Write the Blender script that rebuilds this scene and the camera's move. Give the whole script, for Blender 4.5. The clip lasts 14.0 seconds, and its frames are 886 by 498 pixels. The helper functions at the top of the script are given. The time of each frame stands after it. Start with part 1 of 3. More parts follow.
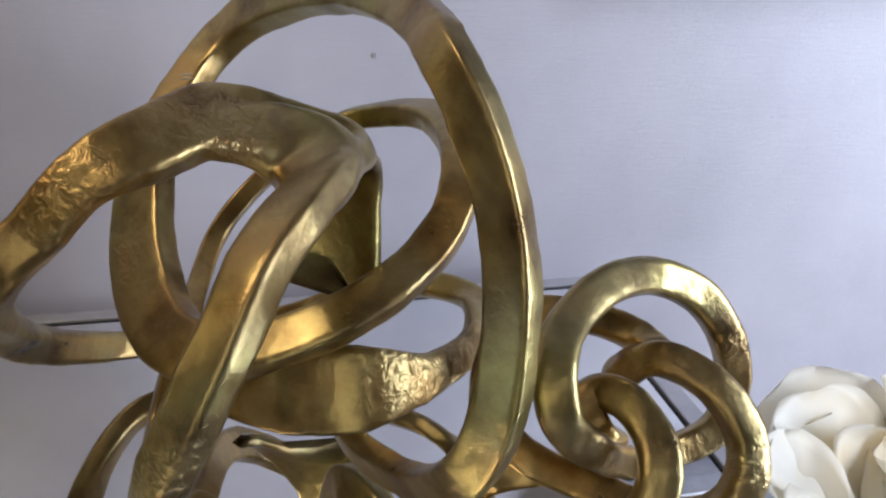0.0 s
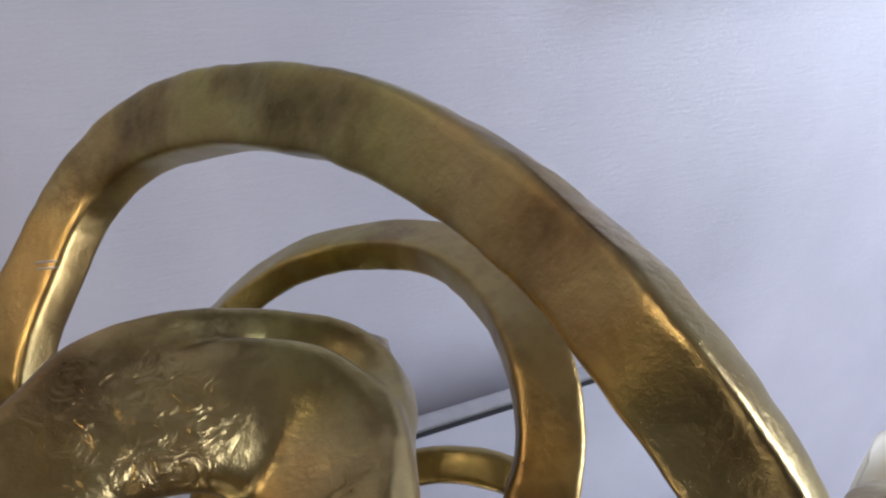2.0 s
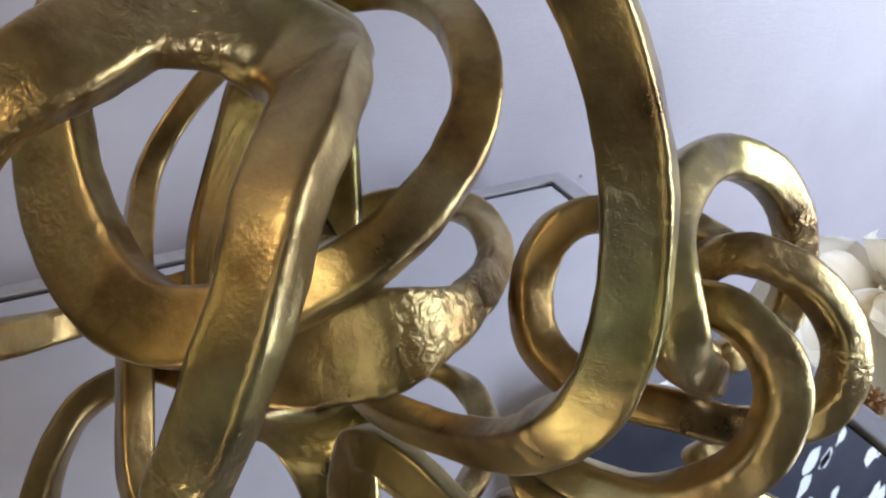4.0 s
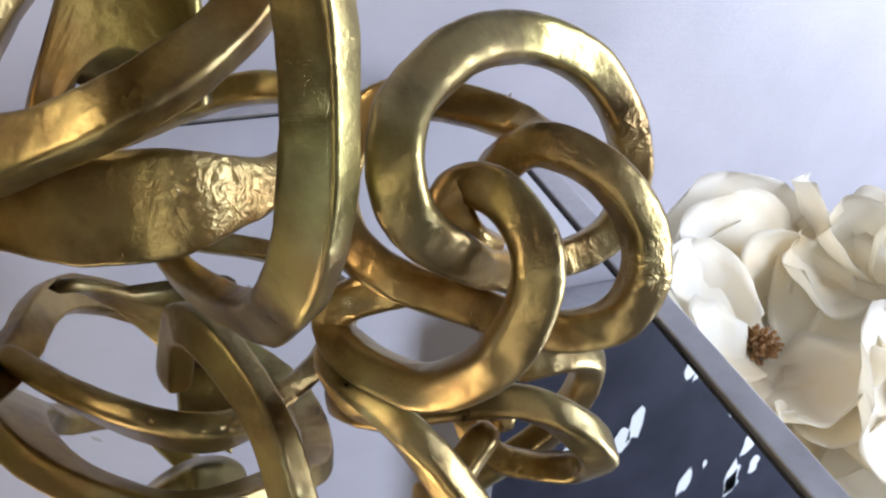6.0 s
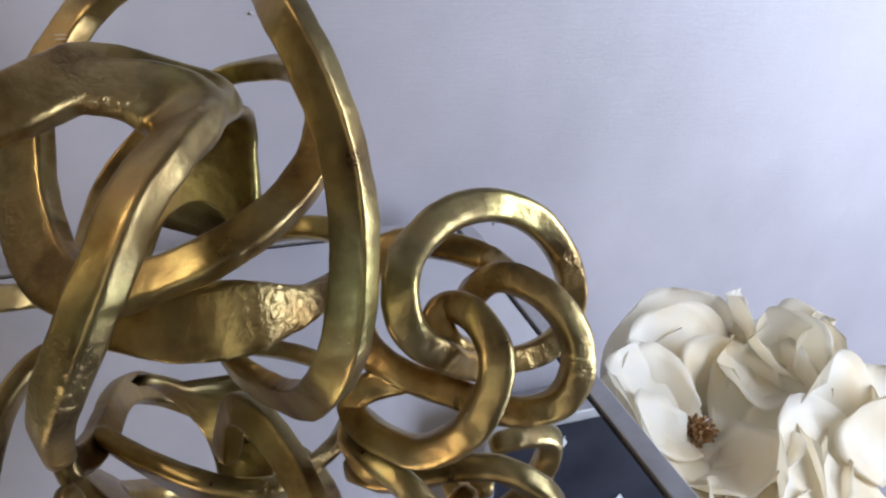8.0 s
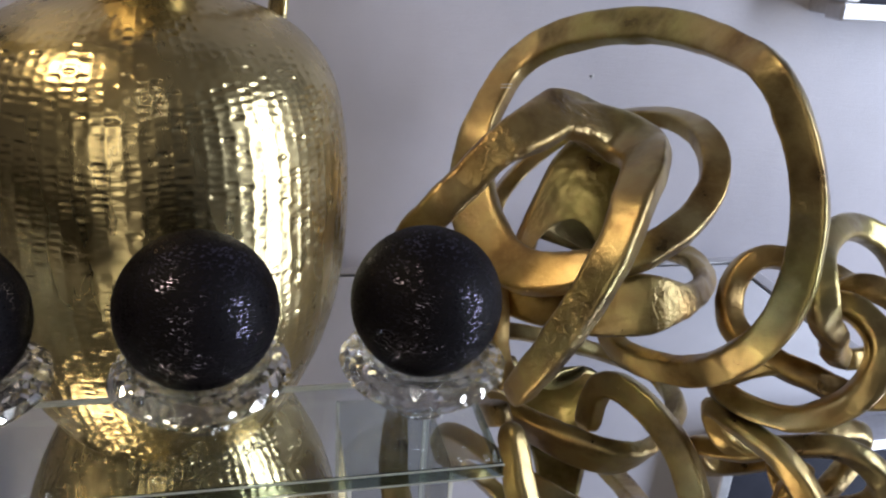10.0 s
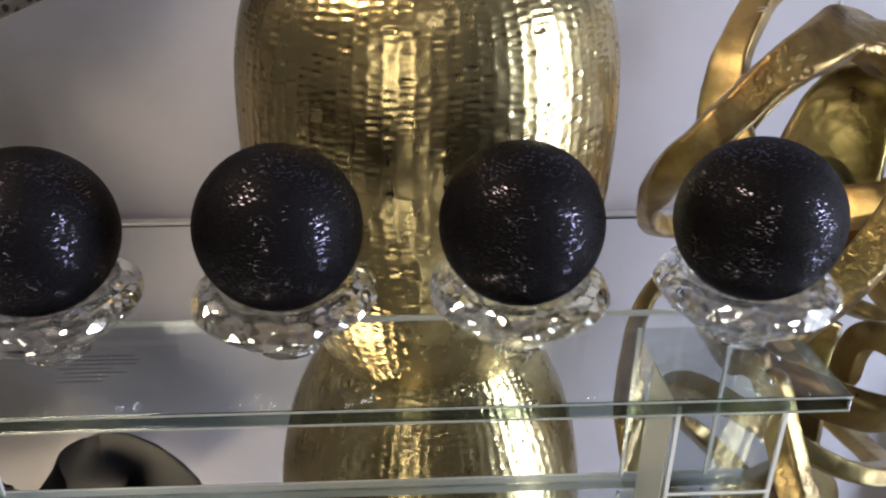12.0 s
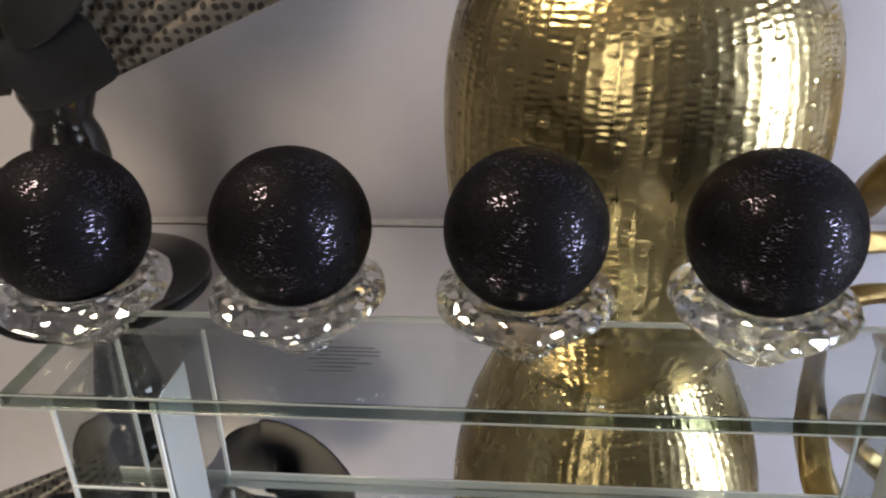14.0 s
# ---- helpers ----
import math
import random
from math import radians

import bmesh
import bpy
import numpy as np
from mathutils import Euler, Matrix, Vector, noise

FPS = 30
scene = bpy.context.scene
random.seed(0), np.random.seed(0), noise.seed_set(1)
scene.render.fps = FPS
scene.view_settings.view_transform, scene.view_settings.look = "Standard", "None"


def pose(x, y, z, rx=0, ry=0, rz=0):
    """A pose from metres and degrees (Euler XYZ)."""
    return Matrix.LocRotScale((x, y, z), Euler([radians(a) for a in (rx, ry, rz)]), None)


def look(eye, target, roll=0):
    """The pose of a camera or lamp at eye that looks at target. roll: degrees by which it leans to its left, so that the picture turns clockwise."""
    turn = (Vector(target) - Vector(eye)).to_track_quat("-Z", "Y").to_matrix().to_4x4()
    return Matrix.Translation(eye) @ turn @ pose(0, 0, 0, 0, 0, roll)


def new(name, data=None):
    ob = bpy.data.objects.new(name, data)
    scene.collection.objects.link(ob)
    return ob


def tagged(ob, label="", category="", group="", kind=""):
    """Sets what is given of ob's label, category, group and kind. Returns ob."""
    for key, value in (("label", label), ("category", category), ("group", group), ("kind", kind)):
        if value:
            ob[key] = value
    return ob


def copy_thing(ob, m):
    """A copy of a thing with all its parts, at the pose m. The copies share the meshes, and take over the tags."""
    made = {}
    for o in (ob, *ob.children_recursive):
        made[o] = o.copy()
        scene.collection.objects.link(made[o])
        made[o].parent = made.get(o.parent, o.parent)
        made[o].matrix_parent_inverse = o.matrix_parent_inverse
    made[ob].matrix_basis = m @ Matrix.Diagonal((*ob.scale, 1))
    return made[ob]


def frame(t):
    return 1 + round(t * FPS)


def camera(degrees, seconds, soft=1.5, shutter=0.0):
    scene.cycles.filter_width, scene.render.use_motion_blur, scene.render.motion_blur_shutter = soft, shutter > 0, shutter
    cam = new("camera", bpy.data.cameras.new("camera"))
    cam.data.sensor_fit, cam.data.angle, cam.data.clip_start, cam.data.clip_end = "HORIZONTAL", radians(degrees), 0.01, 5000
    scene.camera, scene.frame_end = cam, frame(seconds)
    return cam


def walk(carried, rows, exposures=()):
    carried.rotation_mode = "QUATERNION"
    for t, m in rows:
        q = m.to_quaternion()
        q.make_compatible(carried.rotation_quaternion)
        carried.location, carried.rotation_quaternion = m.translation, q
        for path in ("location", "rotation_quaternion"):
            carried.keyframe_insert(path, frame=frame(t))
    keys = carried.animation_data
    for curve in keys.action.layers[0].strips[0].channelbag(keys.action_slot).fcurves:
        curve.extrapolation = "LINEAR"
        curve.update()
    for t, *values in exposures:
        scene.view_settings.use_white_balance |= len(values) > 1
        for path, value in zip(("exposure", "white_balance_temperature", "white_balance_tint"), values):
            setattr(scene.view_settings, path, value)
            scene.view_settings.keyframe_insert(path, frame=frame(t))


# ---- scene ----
cam = camera(59.79, 14.0, soft=2.3)
PATH = [
    (0, (0.4199, -0.2055, 0.3637), (0.5318, 0.2314, 0.1479), 2.94),
    (0.5, (0.4341, -0.1223, 0.3667), (0.5436, 0.3080, 0.1366), 1.12),
    (1, (0.4187, -0.0617, 0.3667), (0.5268, 0.3623, 0.1247), -0.05),
    (1.5, (0.3997, -0.0019, 0.3727), (0.5392, 0.4149, 0.1343), 0.61),
    (2, (0.4156, 0.0350, 0.3883), (0.5863, 0.4360, 0.1432), -1.04),
    (2.5, (0.4194, -0.0074, 0.3864), (0.6023, 0.3838, 0.1344), -1.89),
    (3, (0.3771, -0.0493, 0.3740), (0.5575, 0.3414, 0.1195), -2.09),
    (3.5, (0.3589, -0.0748, 0.3537), (0.5398, 0.3128, 0.0948), -0.08),
    (4, (0.3712, -0.1018, 0.3206), (0.5481, 0.2838, 0.0561), 0.56),
    (6.5, (0.5033, -0.1611, 0.2877), (0.6507, 0.2143, -0.0078), 4.06),
    (7, (0.5154, -0.1752, 0.3222), (0.6713, 0.2041, 0.0360), 4.80),
    (9.3, (0.2348, -0.3763, 0.3901), (0.3774, 0.0657, 0.2046), 3.59),
    (9.5, (0.2074, -0.3761, 0.3878), (0.3394, 0.0680, 0.1996), 3.54),
    (9.8, (0.1837, -0.3566, 0.3770), (0.2948, 0.0912, 0.1844), 3.48),
    (10, (0.1558, -0.3612, 0.3786), (0.2637, 0.0853, 0.1811), 4.04),
    (10.5, (0.1293, -0.3484, 0.3573), (0.2023, 0.1019, 0.1526), 2.79),
    (11, (0.1085, -0.3457, 0.3519), (0.1535, 0.1052, 0.1408), 0.74),
    (11.5, (0.0954, -0.3468, 0.3490), (0.1175, 0.1050, 0.1359), -0.27),
    (12, (0.0636, -0.3425, 0.3436), (0.0844, 0.1059, 0.1234), 0.08),
    (12.5, (0.0421, -0.3455, 0.3475), (0.0532, 0.1018, 0.1243), 0.04),
    (13, (0.0291, -0.3493, 0.3465), (0.0200, 0.0993, 0.1259), -0.67),
    (13.5, (0.0120, -0.3503, 0.3456), (-0.0138, 0.0989, 0.1275), -1.03),
    (14, (-0.0082, -0.3482, 0.3444), (-0.0508, 0.1010, 0.1290), -1.49),
]
walk(cam, [(t, look(eye, target, roll)) for t, eye, target, roll in PATH], [(0, 0.04), (4, 0.06), (6.5, 0.32), (7.2, 0.15), (9.3, -0.22), (9.6, -0.2), (10.5, 0.14), (11.5, 0.32), (14, 0.38)])

# ---- light ----
world = bpy.data.worlds.new("world")
scene.world = world
world.use_nodes = True
wn = world.node_tree.nodes["Background"]
wn.inputs[0].default_value = (0.75, 0.82, 1.0, 1)
wn.inputs[1].default_value = 0.4
scene.view_settings.exposure = 0.0


def area_lamp(name, eye, target, sx, sy, watts, colour, spread=180):
    d = bpy.data.lights.new(name, "AREA")
    d.shape, d.size, d.size_y, d.energy, d.color = "RECTANGLE", sx, sy, watts, colour
    d.spread = radians(spread)
    ob = new(name, d)
    ob.matrix_world = look(eye, target)
    return ob


area_lamp("window_light", (2.22, -0.62, 0.45), (0.3, 0.2, 0.25), 0.5, 1.7, 57, (0.75, 0.83, 1.0))
area_lamp("doorway_light", (-0.85, -2.57, 0.6), (-0.3, 0.2, 0.3), 0.32, 1.8, 13, (1.0, 0.9, 0.72))
# added warm fill from above for the left wall, no fitting behind it
area_lamp("overhead_fill", (-0.95, -0.15, 1.86), (-0.45, 0.45, 0.0), 0.6, 0.6, 10, (1.0, 0.81, 0.56), 85)
# added fill that lightens the south wall for the brass to reflect
area_lamp("overhead_fill", (0.2, -1.75, 1.86), (0.2, -2.1, 0.6), 0.4, 0.4, 4.5, (1.0, 0.93, 0.82))


# ---- materials ----
def material(name, base, rough=0.5, metal=0.0, **more):
    m = bpy.data.materials.new(name)
    m.use_nodes = True
    p = m.node_tree.nodes["Principled BSDF"]
    p.inputs["Base Color"].default_value = (*base, 1)
    p.inputs["Roughness"].default_value = rough
    p.inputs["Metallic"].default_value = metal
    for key, value in more.items():
        p.inputs[key.replace("_", " ")].default_value = value
    return m


def node(m, kind, **sets):
    n = m.node_tree.nodes.new(kind)
    for key, value in sets.items():
        if key in n.inputs:
            n.inputs[key].default_value = value
    return n


def wire(m, a, out, b, inp):
    m.node_tree.links.new(a.outputs[out], b.inputs[inp])


def coords(m, scale=(1, 1, 1)):
    c = node(m, "ShaderNodeTexCoord")
    s = node(m, "ShaderNodeMapping")
    s.inputs["Scale"].default_value = scale
    wire(m, c, "Object", s, "Vector")
    return s


def ramp(m, stops):
    r = node(m, "ShaderNodeValToRGB")
    e = r.color_ramp.elements
    while len(e) < len(stops):
        e.new(0.5)
    for el, (at, col) in zip(e, stops):
        el.position, el.color = at, (*col, 1)
    return r


def bumped(m, tex, out, strength, distance, chain=None):
    b = node(m, "ShaderNodeBump", Strength=strength, Distance=distance)
    wire(m, tex, out, b, "Height")
    if chain:
        wire(m, chain, "Normal", b, "Normal")
    wire(m, b, "Normal", m.node_tree.nodes["Principled BSDF"], "Normal")
    return b


def mottled(m, scale, stops, rough=None, stretch=(1, 1, 1), detail=6, bump=0.0, distance=0.001):
    """Colour from noise, with roughness and fine relief from it too."""
    p = m.node_tree.nodes["Principled BSDF"]
    n = node(m, "ShaderNodeTexNoise", Scale=scale, Detail=detail, Roughness=0.6)
    wire(m, coords(m, stretch), 0, n, "Vector")
    r = ramp(m, stops)
    wire(m, n, "Fac", r, "Fac")
    wire(m, r, "Color", p, "Base Color")
    if rough:
        q = node(m, "ShaderNodeMapRange")
        q.inputs["To Min"].default_value, q.inputs["To Max"].default_value = rough
        wire(m, n, "Fac", q, "Value")
        wire(m, q, "Result", p, "Roughness")
    if bump:
        return bumped(m, n, "Fac", bump, distance)
    return None


def make_brass():
    m = material("cast_brass", (0.3, 0.22, 0.07), 0.3, 1.0)
    p = m.node_tree.nodes["Principled BSDF"]
    b = mottled(m, 20, [(0.28, (0.13, 0.087, 0.045)), (0.42, (0.285, 0.208, 0.098)), (0.54, (0.425, 0.335, 0.155)), (0.66, (0.39, 0.28, 0.13)), (0.8, (0.47, 0.38, 0.25))], (0.2, 0.42), detail=12, bump=0.3, distance=0.003)
    broad = node(m, "ShaderNodeTexNoise", Scale=7.5, Detail=3)
    wire(m, coords(m), 0, broad, "Vector")
    tone = ramp(m, [(0.36, (1.06, 0.93, 0.78)), (0.5, (1.0, 1.0, 1.0)), (0.64, (0.9, 1.0, 0.82))])
    wire(m, broad, "Fac", tone, "Fac")
    blend = node(m, "ShaderNodeMix")
    blend.data_type, blend.blend_type = "RGBA", "MULTIPLY"
    blend.inputs[0].default_value = 1.0
    m.node_tree.links.new(p.inputs["Base Color"].links[0].from_socket, blend.inputs[6])
    wire(m, tone, "Color", blend, 7)
    m.node_tree.links.new(blend.outputs[2], p.inputs["Base Color"])
    fine = node(m, "ShaderNodeTexNoise", Scale=230, Detail=5, Roughness=0.65)
    wire(m, coords(m), 0, fine, "Vector")
    c = bumped(m, fine, "Fac", 0.5, 0.0008, b)
    where = node(m, "ShaderNodeTexNoise", Scale=13, Detail=2)
    wire(m, coords(m), 0, where, "Vector")
    patch = ramp(m, [(0.57, (0, 0, 0)), (0.72, (0.55, 0.55, 0.55))])
    wire(m, where, "Fac", patch, "Fac")
    for spot, reach in (((0.5, 0.19, 0.08), 0.05), ((0.4, 0.225, 0.238), 0.034), ((0.626, 0.12, 0.1), 0.04), ((0.368, 0.108, 0.1), 0.05), ((0.325, 0.19, 0.215), 0.035), ((0.7, 0.153, 0.11), 0.022), ((0.68, 0.085, 0.07), 0.022)):
        far = node(m, "ShaderNodeVectorMath")
        far.operation = "DISTANCE"
        far.inputs[1].default_value = spot
        wire(m, coords(m), 0, far, 0)
        near = node(m, "ShaderNodeMapRange")
        near.inputs["From Min"].default_value, near.inputs["From Max"].default_value = reach, reach * 0.5
        wire(m, far, "Value", near, "Value")
        most = node(m, "ShaderNodeMath")
        most.operation = "MAXIMUM"
        wire(m, near, "Result", most, 0)
        wire(m, patch, 0, most, 1)
        patch = most
    crinkle = node(m, "ShaderNodeTexNoise", Scale=125, Detail=4, Distortion=0.9)
    wire(m, coords(m), 0, crinkle, "Vector")
    both = node(m, "ShaderNodeMath")
    both.operation = "MULTIPLY"
    wire(m, crinkle, "Fac", both, 0)
    wire(m, patch, 0, both, 1)
    c = bumped(m, both, 0, 0.9, 0.0026, c)
    pits = node(m, "ShaderNodeTexVoronoi", Scale=60.0)
    wire(m, coords(m), 0, pits, "Vector")
    bumped(m, pits, "Distance", 0.35, 0.0009, c)
    return m


def make_vase_brass():
    m = material("hammered_brass", (0.5, 0.41, 0.16), 0.24, 1.0)
    mottled(m, 30, [(0.3, (0.40, 0.318, 0.155)), (0.6, (0.54, 0.44, 0.228))], (0.21, 0.33), stretch=(1, 1, 0.25), bump=0.1, distance=0.001)
    return m


def make_wall():
    m = material("satin_wall", (0.62, 0.6, 0.62), 0.42)
    b = mottled(m, 5.0, [(0.28, (0.425, 0.415, 0.47)), (0.75, (0.535, 0.522, 0.585))], (0.3, 0.5), bump=0.05, distance=0.002)
    n = node(m, "ShaderNodeTexNoise", Scale=120, Detail=5, Roughness=0.7)
    wire(m, coords(m, (0.5, 1, 4)), 0, n, "Vector")
    bumped(m, n, "Fac", 0.28, 0.0015, b)
    return m


def make_glitter():
    m = material("black_glitter", (0.0045, 0.0036, 0.0048), 0.55, Specular_IOR_Level=0.08)
    p = m.node_tree.nodes["Principled BSDF"]
    v = node(m, "ShaderNodeTexVoronoi", Scale=720.0)
    wire(m, coords(m, (1, 1, 4.6)), 0, v, "Vector")
    s = node(m, "ShaderNodeVectorMath")
    s.operation = "SUBTRACT"
    s.inputs[1].default_value = (0.5, 0.5, 0.5)
    wire(m, v, "Color", s, 0)
    k = node(m, "ShaderNodeVectorMath")
    k.operation = "SCALE"
    k.inputs["Scale"].default_value = 0.25
    wire(m, s, 0, k, 0)
    g = node(m, "ShaderNodeNewGeometry")
    a = node(m, "ShaderNodeVectorMath")
    wire(m, k, 0, a, 0)
    wire(m, g, "Normal", a, 1)
    u = node(m, "ShaderNodeVectorMath")
    u.operation = "NORMALIZE"
    wire(m, a, 0, u, 0)
    flake = node(m, "ShaderNodeBsdfAnisotropic", Color=(0.08, 0.074, 0.1, 1), Roughness=0.2)
    wire(m, u, 0, flake, "Normal")
    sep = node(m, "ShaderNodeSeparateColor")
    wire(m, v, "Color", sep, "Color")
    gt = node(m, "ShaderNodeMath")
    gt.operation = "GREATER_THAN"
    gt.inputs[1].default_value = 0.86
    wire(m, sep, "Green", gt, 0)
    mix = node(m, "ShaderNodeMixShader")
    wire(m, gt, 0, mix, 0)
    wire(m, p, 0, mix, 1)
    wire(m, flake, 0, mix, 2)
    wire(m, mix, 0, m.node_tree.nodes["Material Output"], "Surface")
    n = node(m, "ShaderNodeTexNoise", Scale=900.0, Detail=2)
    wire(m, coords(m), 0, n, "Vector")
    bumped(m, n, "Fac", 0.5, 0.0008)
    return m


BRASS = make_brass()
VASE_BRASS = make_vase_brass()
WALL = make_wall()
GLITTER = make_glitter()
MIRROR = material("mirror_glass", (0.86, 0.88, 0.9), 0.015, 1.0)
mottled(MIRROR, 9, [(0.3, (0.84, 0.86, 0.88)), (0.7, (0.88, 0.9, 0.92))], (0.008, 0.03))
SILVER = material("brushed_silver", (0.62, 0.62, 0.64), 0.38, 0.85)
mottled(SILVER, 60, [(0.3, (0.55, 0.55, 0.57)), (0.7, (0.68, 0.68, 0.7))], (0.3, 0.45), stretch=(1, 1, 1))
GROOVE = material("dark_groove", (0.02, 0.02, 0.025), 0.4)


def make_pane(name, tint, gloss):
    """Clear flat glass: see-through with a Fresnel gloss."""
    m = bpy.data.materials.new(name)
    m.use_nodes = True
    see = node(m, "ShaderNodeBsdfTransparent", Color=(*tint, 1))
    shine = node(m, "ShaderNodeBsdfAnisotropic", Color=(1, 1, 1, 1), Roughness=0.02)
    edge_on = node(m, "ShaderNodeLayerWeight", Blend=0.5)
    power = node(m, "ShaderNodeMath")
    power.operation = "POWER"
    power.inputs[1].default_value = 4.0
    wire(m, edge_on, "Facing", power, 0)
    fres = node(m, "ShaderNodeMath")
    fres.operation = "MULTIPLY_ADD"
    fres.inputs[1].default_value, fres.inputs[2].default_value = 0.6, gloss
    wire(m, power, 0, fres, 0)
    mix = node(m, "ShaderNodeMixShader")
    wire(m, fres, 0, mix, 0)
    wire(m, see, 0, mix, 1)
    wire(m, shine, 0, mix, 2)
    wire(m, mix, 0, m.node_tree.nodes["Material Output"], "Surface")
    return m


GLASS = make_pane("clear_glass", (0.935, 0.95, 0.945), 0.04)
GLASS_EDGE = make_pane("glass_edge", (0.62, 0.67, 0.64), 0.08)
GLASS_LEG = make_pane("block_glass", (0.82, 0.84, 0.84), 0.1)
# pale colour imitates the reflection on the blocks' inner sides
SHEEN_GLASS = material("painted_sheen_glass", (0.72, 0.74, 0.73), 0.2, Transmission_Weight=0.45)
EDGE_LINE = material("bevel_glint", (0.62, 0.66, 0.63), 0.3, Transmission_Weight=0.55)
# near-white base colour stands in for light caught by the glass edges
PAINTED_GLINT = material("painted_edge_glint", (0.93, 0.95, 0.92), 0.25, Transmission_Weight=0.15)


def make_crystal():
    m = material("cut_crystal", (1.0, 1.0, 1.0), 0.0, Transmission_Weight=1.0, IOR=1.54)
    p = m.node_tree.nodes["Principled BSDF"]
    see = node(m, "ShaderNodeBsdfTransparent", Color=(0.96, 0.96, 0.97, 1))
    shine = node(m, "ShaderNodeBsdfAnisotropic", Color=(1, 1, 1, 1), Roughness=0.03)
    v = node(m, "ShaderNodeTexVoronoi", Scale=230.0)
    wire(m, coords(m), 0, v, "Vector")
    off = node(m, "ShaderNodeVectorMath")
    off.operation = "MULTIPLY_ADD"
    off.inputs[1].default_value, off.inputs[2].default_value = (0.8, 0.8, 0.8), (-0.4, -0.4, -0.4)
    wire(m, v, "Color", off, 0)
    g = node(m, "ShaderNodeNewGeometry")
    add = node(m, "ShaderNodeVectorMath")
    wire(m, off, 0, add, 0)
    wire(m, g, "Normal", add, 1)
    unit = node(m, "ShaderNodeVectorMath")
    unit.operation = "NORMALIZE"
    wire(m, add, 0, unit, 0)
    wire(m, unit, 0, shine, "Normal")
    cut = node(m, "ShaderNodeMixShader", Fac=0.5)
    wire(m, p, 0, cut, 1)
    wire(m, shine, 0, cut, 2)
    mix = node(m, "ShaderNodeMixShader", Fac=0.2)
    wire(m, cut, 0, mix, 1)
    wire(m, see, 0, mix, 2)
    wire(m, mix, 0, m.node_tree.nodes["Material Output"], "Surface")
    return m


CRYSTAL = make_crystal()
PETAL = material("cream_petal", (0.9, 0.86, 0.76), 0.55, Subsurface_Weight=0.0)
mottled(PETAL, 9, [(0.32, (0.94, 0.82, 0.62)), (0.44, (0.95, 0.89, 0.76)), (0.56, (0.95, 0.94, 0.9)), (0.7, (0.95, 0.94, 0.9)), (0.85, (0.9, 0.92, 0.76))], (0.45, 0.6), bump=0.15, distance=0.002)
glow = node(PETAL, "ShaderNodeBsdfTranslucent", Color=(0.95, 0.91, 0.8, 1))
through_petal = node(PETAL, "ShaderNodeMixShader", Fac=0.5)
wire(PETAL, PETAL.node_tree.nodes["Principled BSDF"], 0, through_petal, 1)
wire(PETAL, glow, 0, through_petal, 2)
wire(PETAL, through_petal, 0, PETAL.node_tree.nodes["Material Output"], "Surface")
STAMEN = material("brown_stamen", (0.16, 0.08, 0.03), 0.7)
mottled(STAMEN, 150, [(0.3, (0.2, 0.09, 0.03)), (0.7, (0.5, 0.3, 0.13))])
LEAF = material("green_leaf", (0.2, 0.24, 0.08), 0.5)
mottled(LEAF, 30, [(0.3, (0.14, 0.2, 0.06)), (0.7, (0.28, 0.3, 0.12))])
BLACK = material("black_lacquer", (0.012, 0.011, 0.013), 0.16)
mottled(BLACK, 40, [(0.3, (0.009, 0.008, 0.01)), (0.7, (0.02, 0.018, 0.02))], (0.12, 0.25))
SATIN = material("black_satin", (0.01, 0.01, 0.012), 0.6, Specular_IOR_Level=0.2)
mottled(SATIN, 25, [(0.3, (0.006, 0.006, 0.008)), (0.7, (0.014, 0.014, 0.018))], (0.5, 0.65), bump=0.2, distance=0.002)
ART = material("dark_print", (0.02, 0.022, 0.035), 0.6, Specular_IOR_Level=0.15)
mottled(ART, 9, [(0.3, (0.012, 0.014, 0.024)), (0.7, (0.03, 0.032, 0.05))])
SPLASH = material("white_paint", (0.75, 0.78, 0.82), 0.4)
ROOM = material("room_paint", (0.12, 0.11, 0.1), 0.8)
mottled(ROOM, 4, [(0.3, (0.15, 0.133, 0.115)), (0.7, (0.21, 0.188, 0.165))])
FLOOR = material("floor_boards", (0.16, 0.12, 0.09), 0.5)
mottled(FLOOR, 6, [(0.3, (0.11, 0.08, 0.06)), (0.7, (0.2, 0.15, 0.11))], (0.4, 0.6), stretch=(1, 8, 1))
TEXT = material("grey_print", (0.06, 0.06, 0.06), 0.6)
POT = material("glazed_white", (0.7, 0.69, 0.66), 0.3)
mottled(POT, 12, [(0.3, (0.66, 0.65, 0.62)), (0.7, (0.74, 0.73, 0.7))])


# ---- mesh helpers ----
def part(name, bm, mat, parent=None, label="", smooth=False):
    me = bpy.data.meshes.new(name)
    bmesh.ops.recalc_face_normals(bm, faces=bm.faces)
    bm.to_mesh(me)
    bm.free()
    me.materials.append(mat)
    if smooth:
        me.shade_smooth()
    ob = new(name, me)
    if parent:
        ob.parent = parent
    return tagged(ob, label)


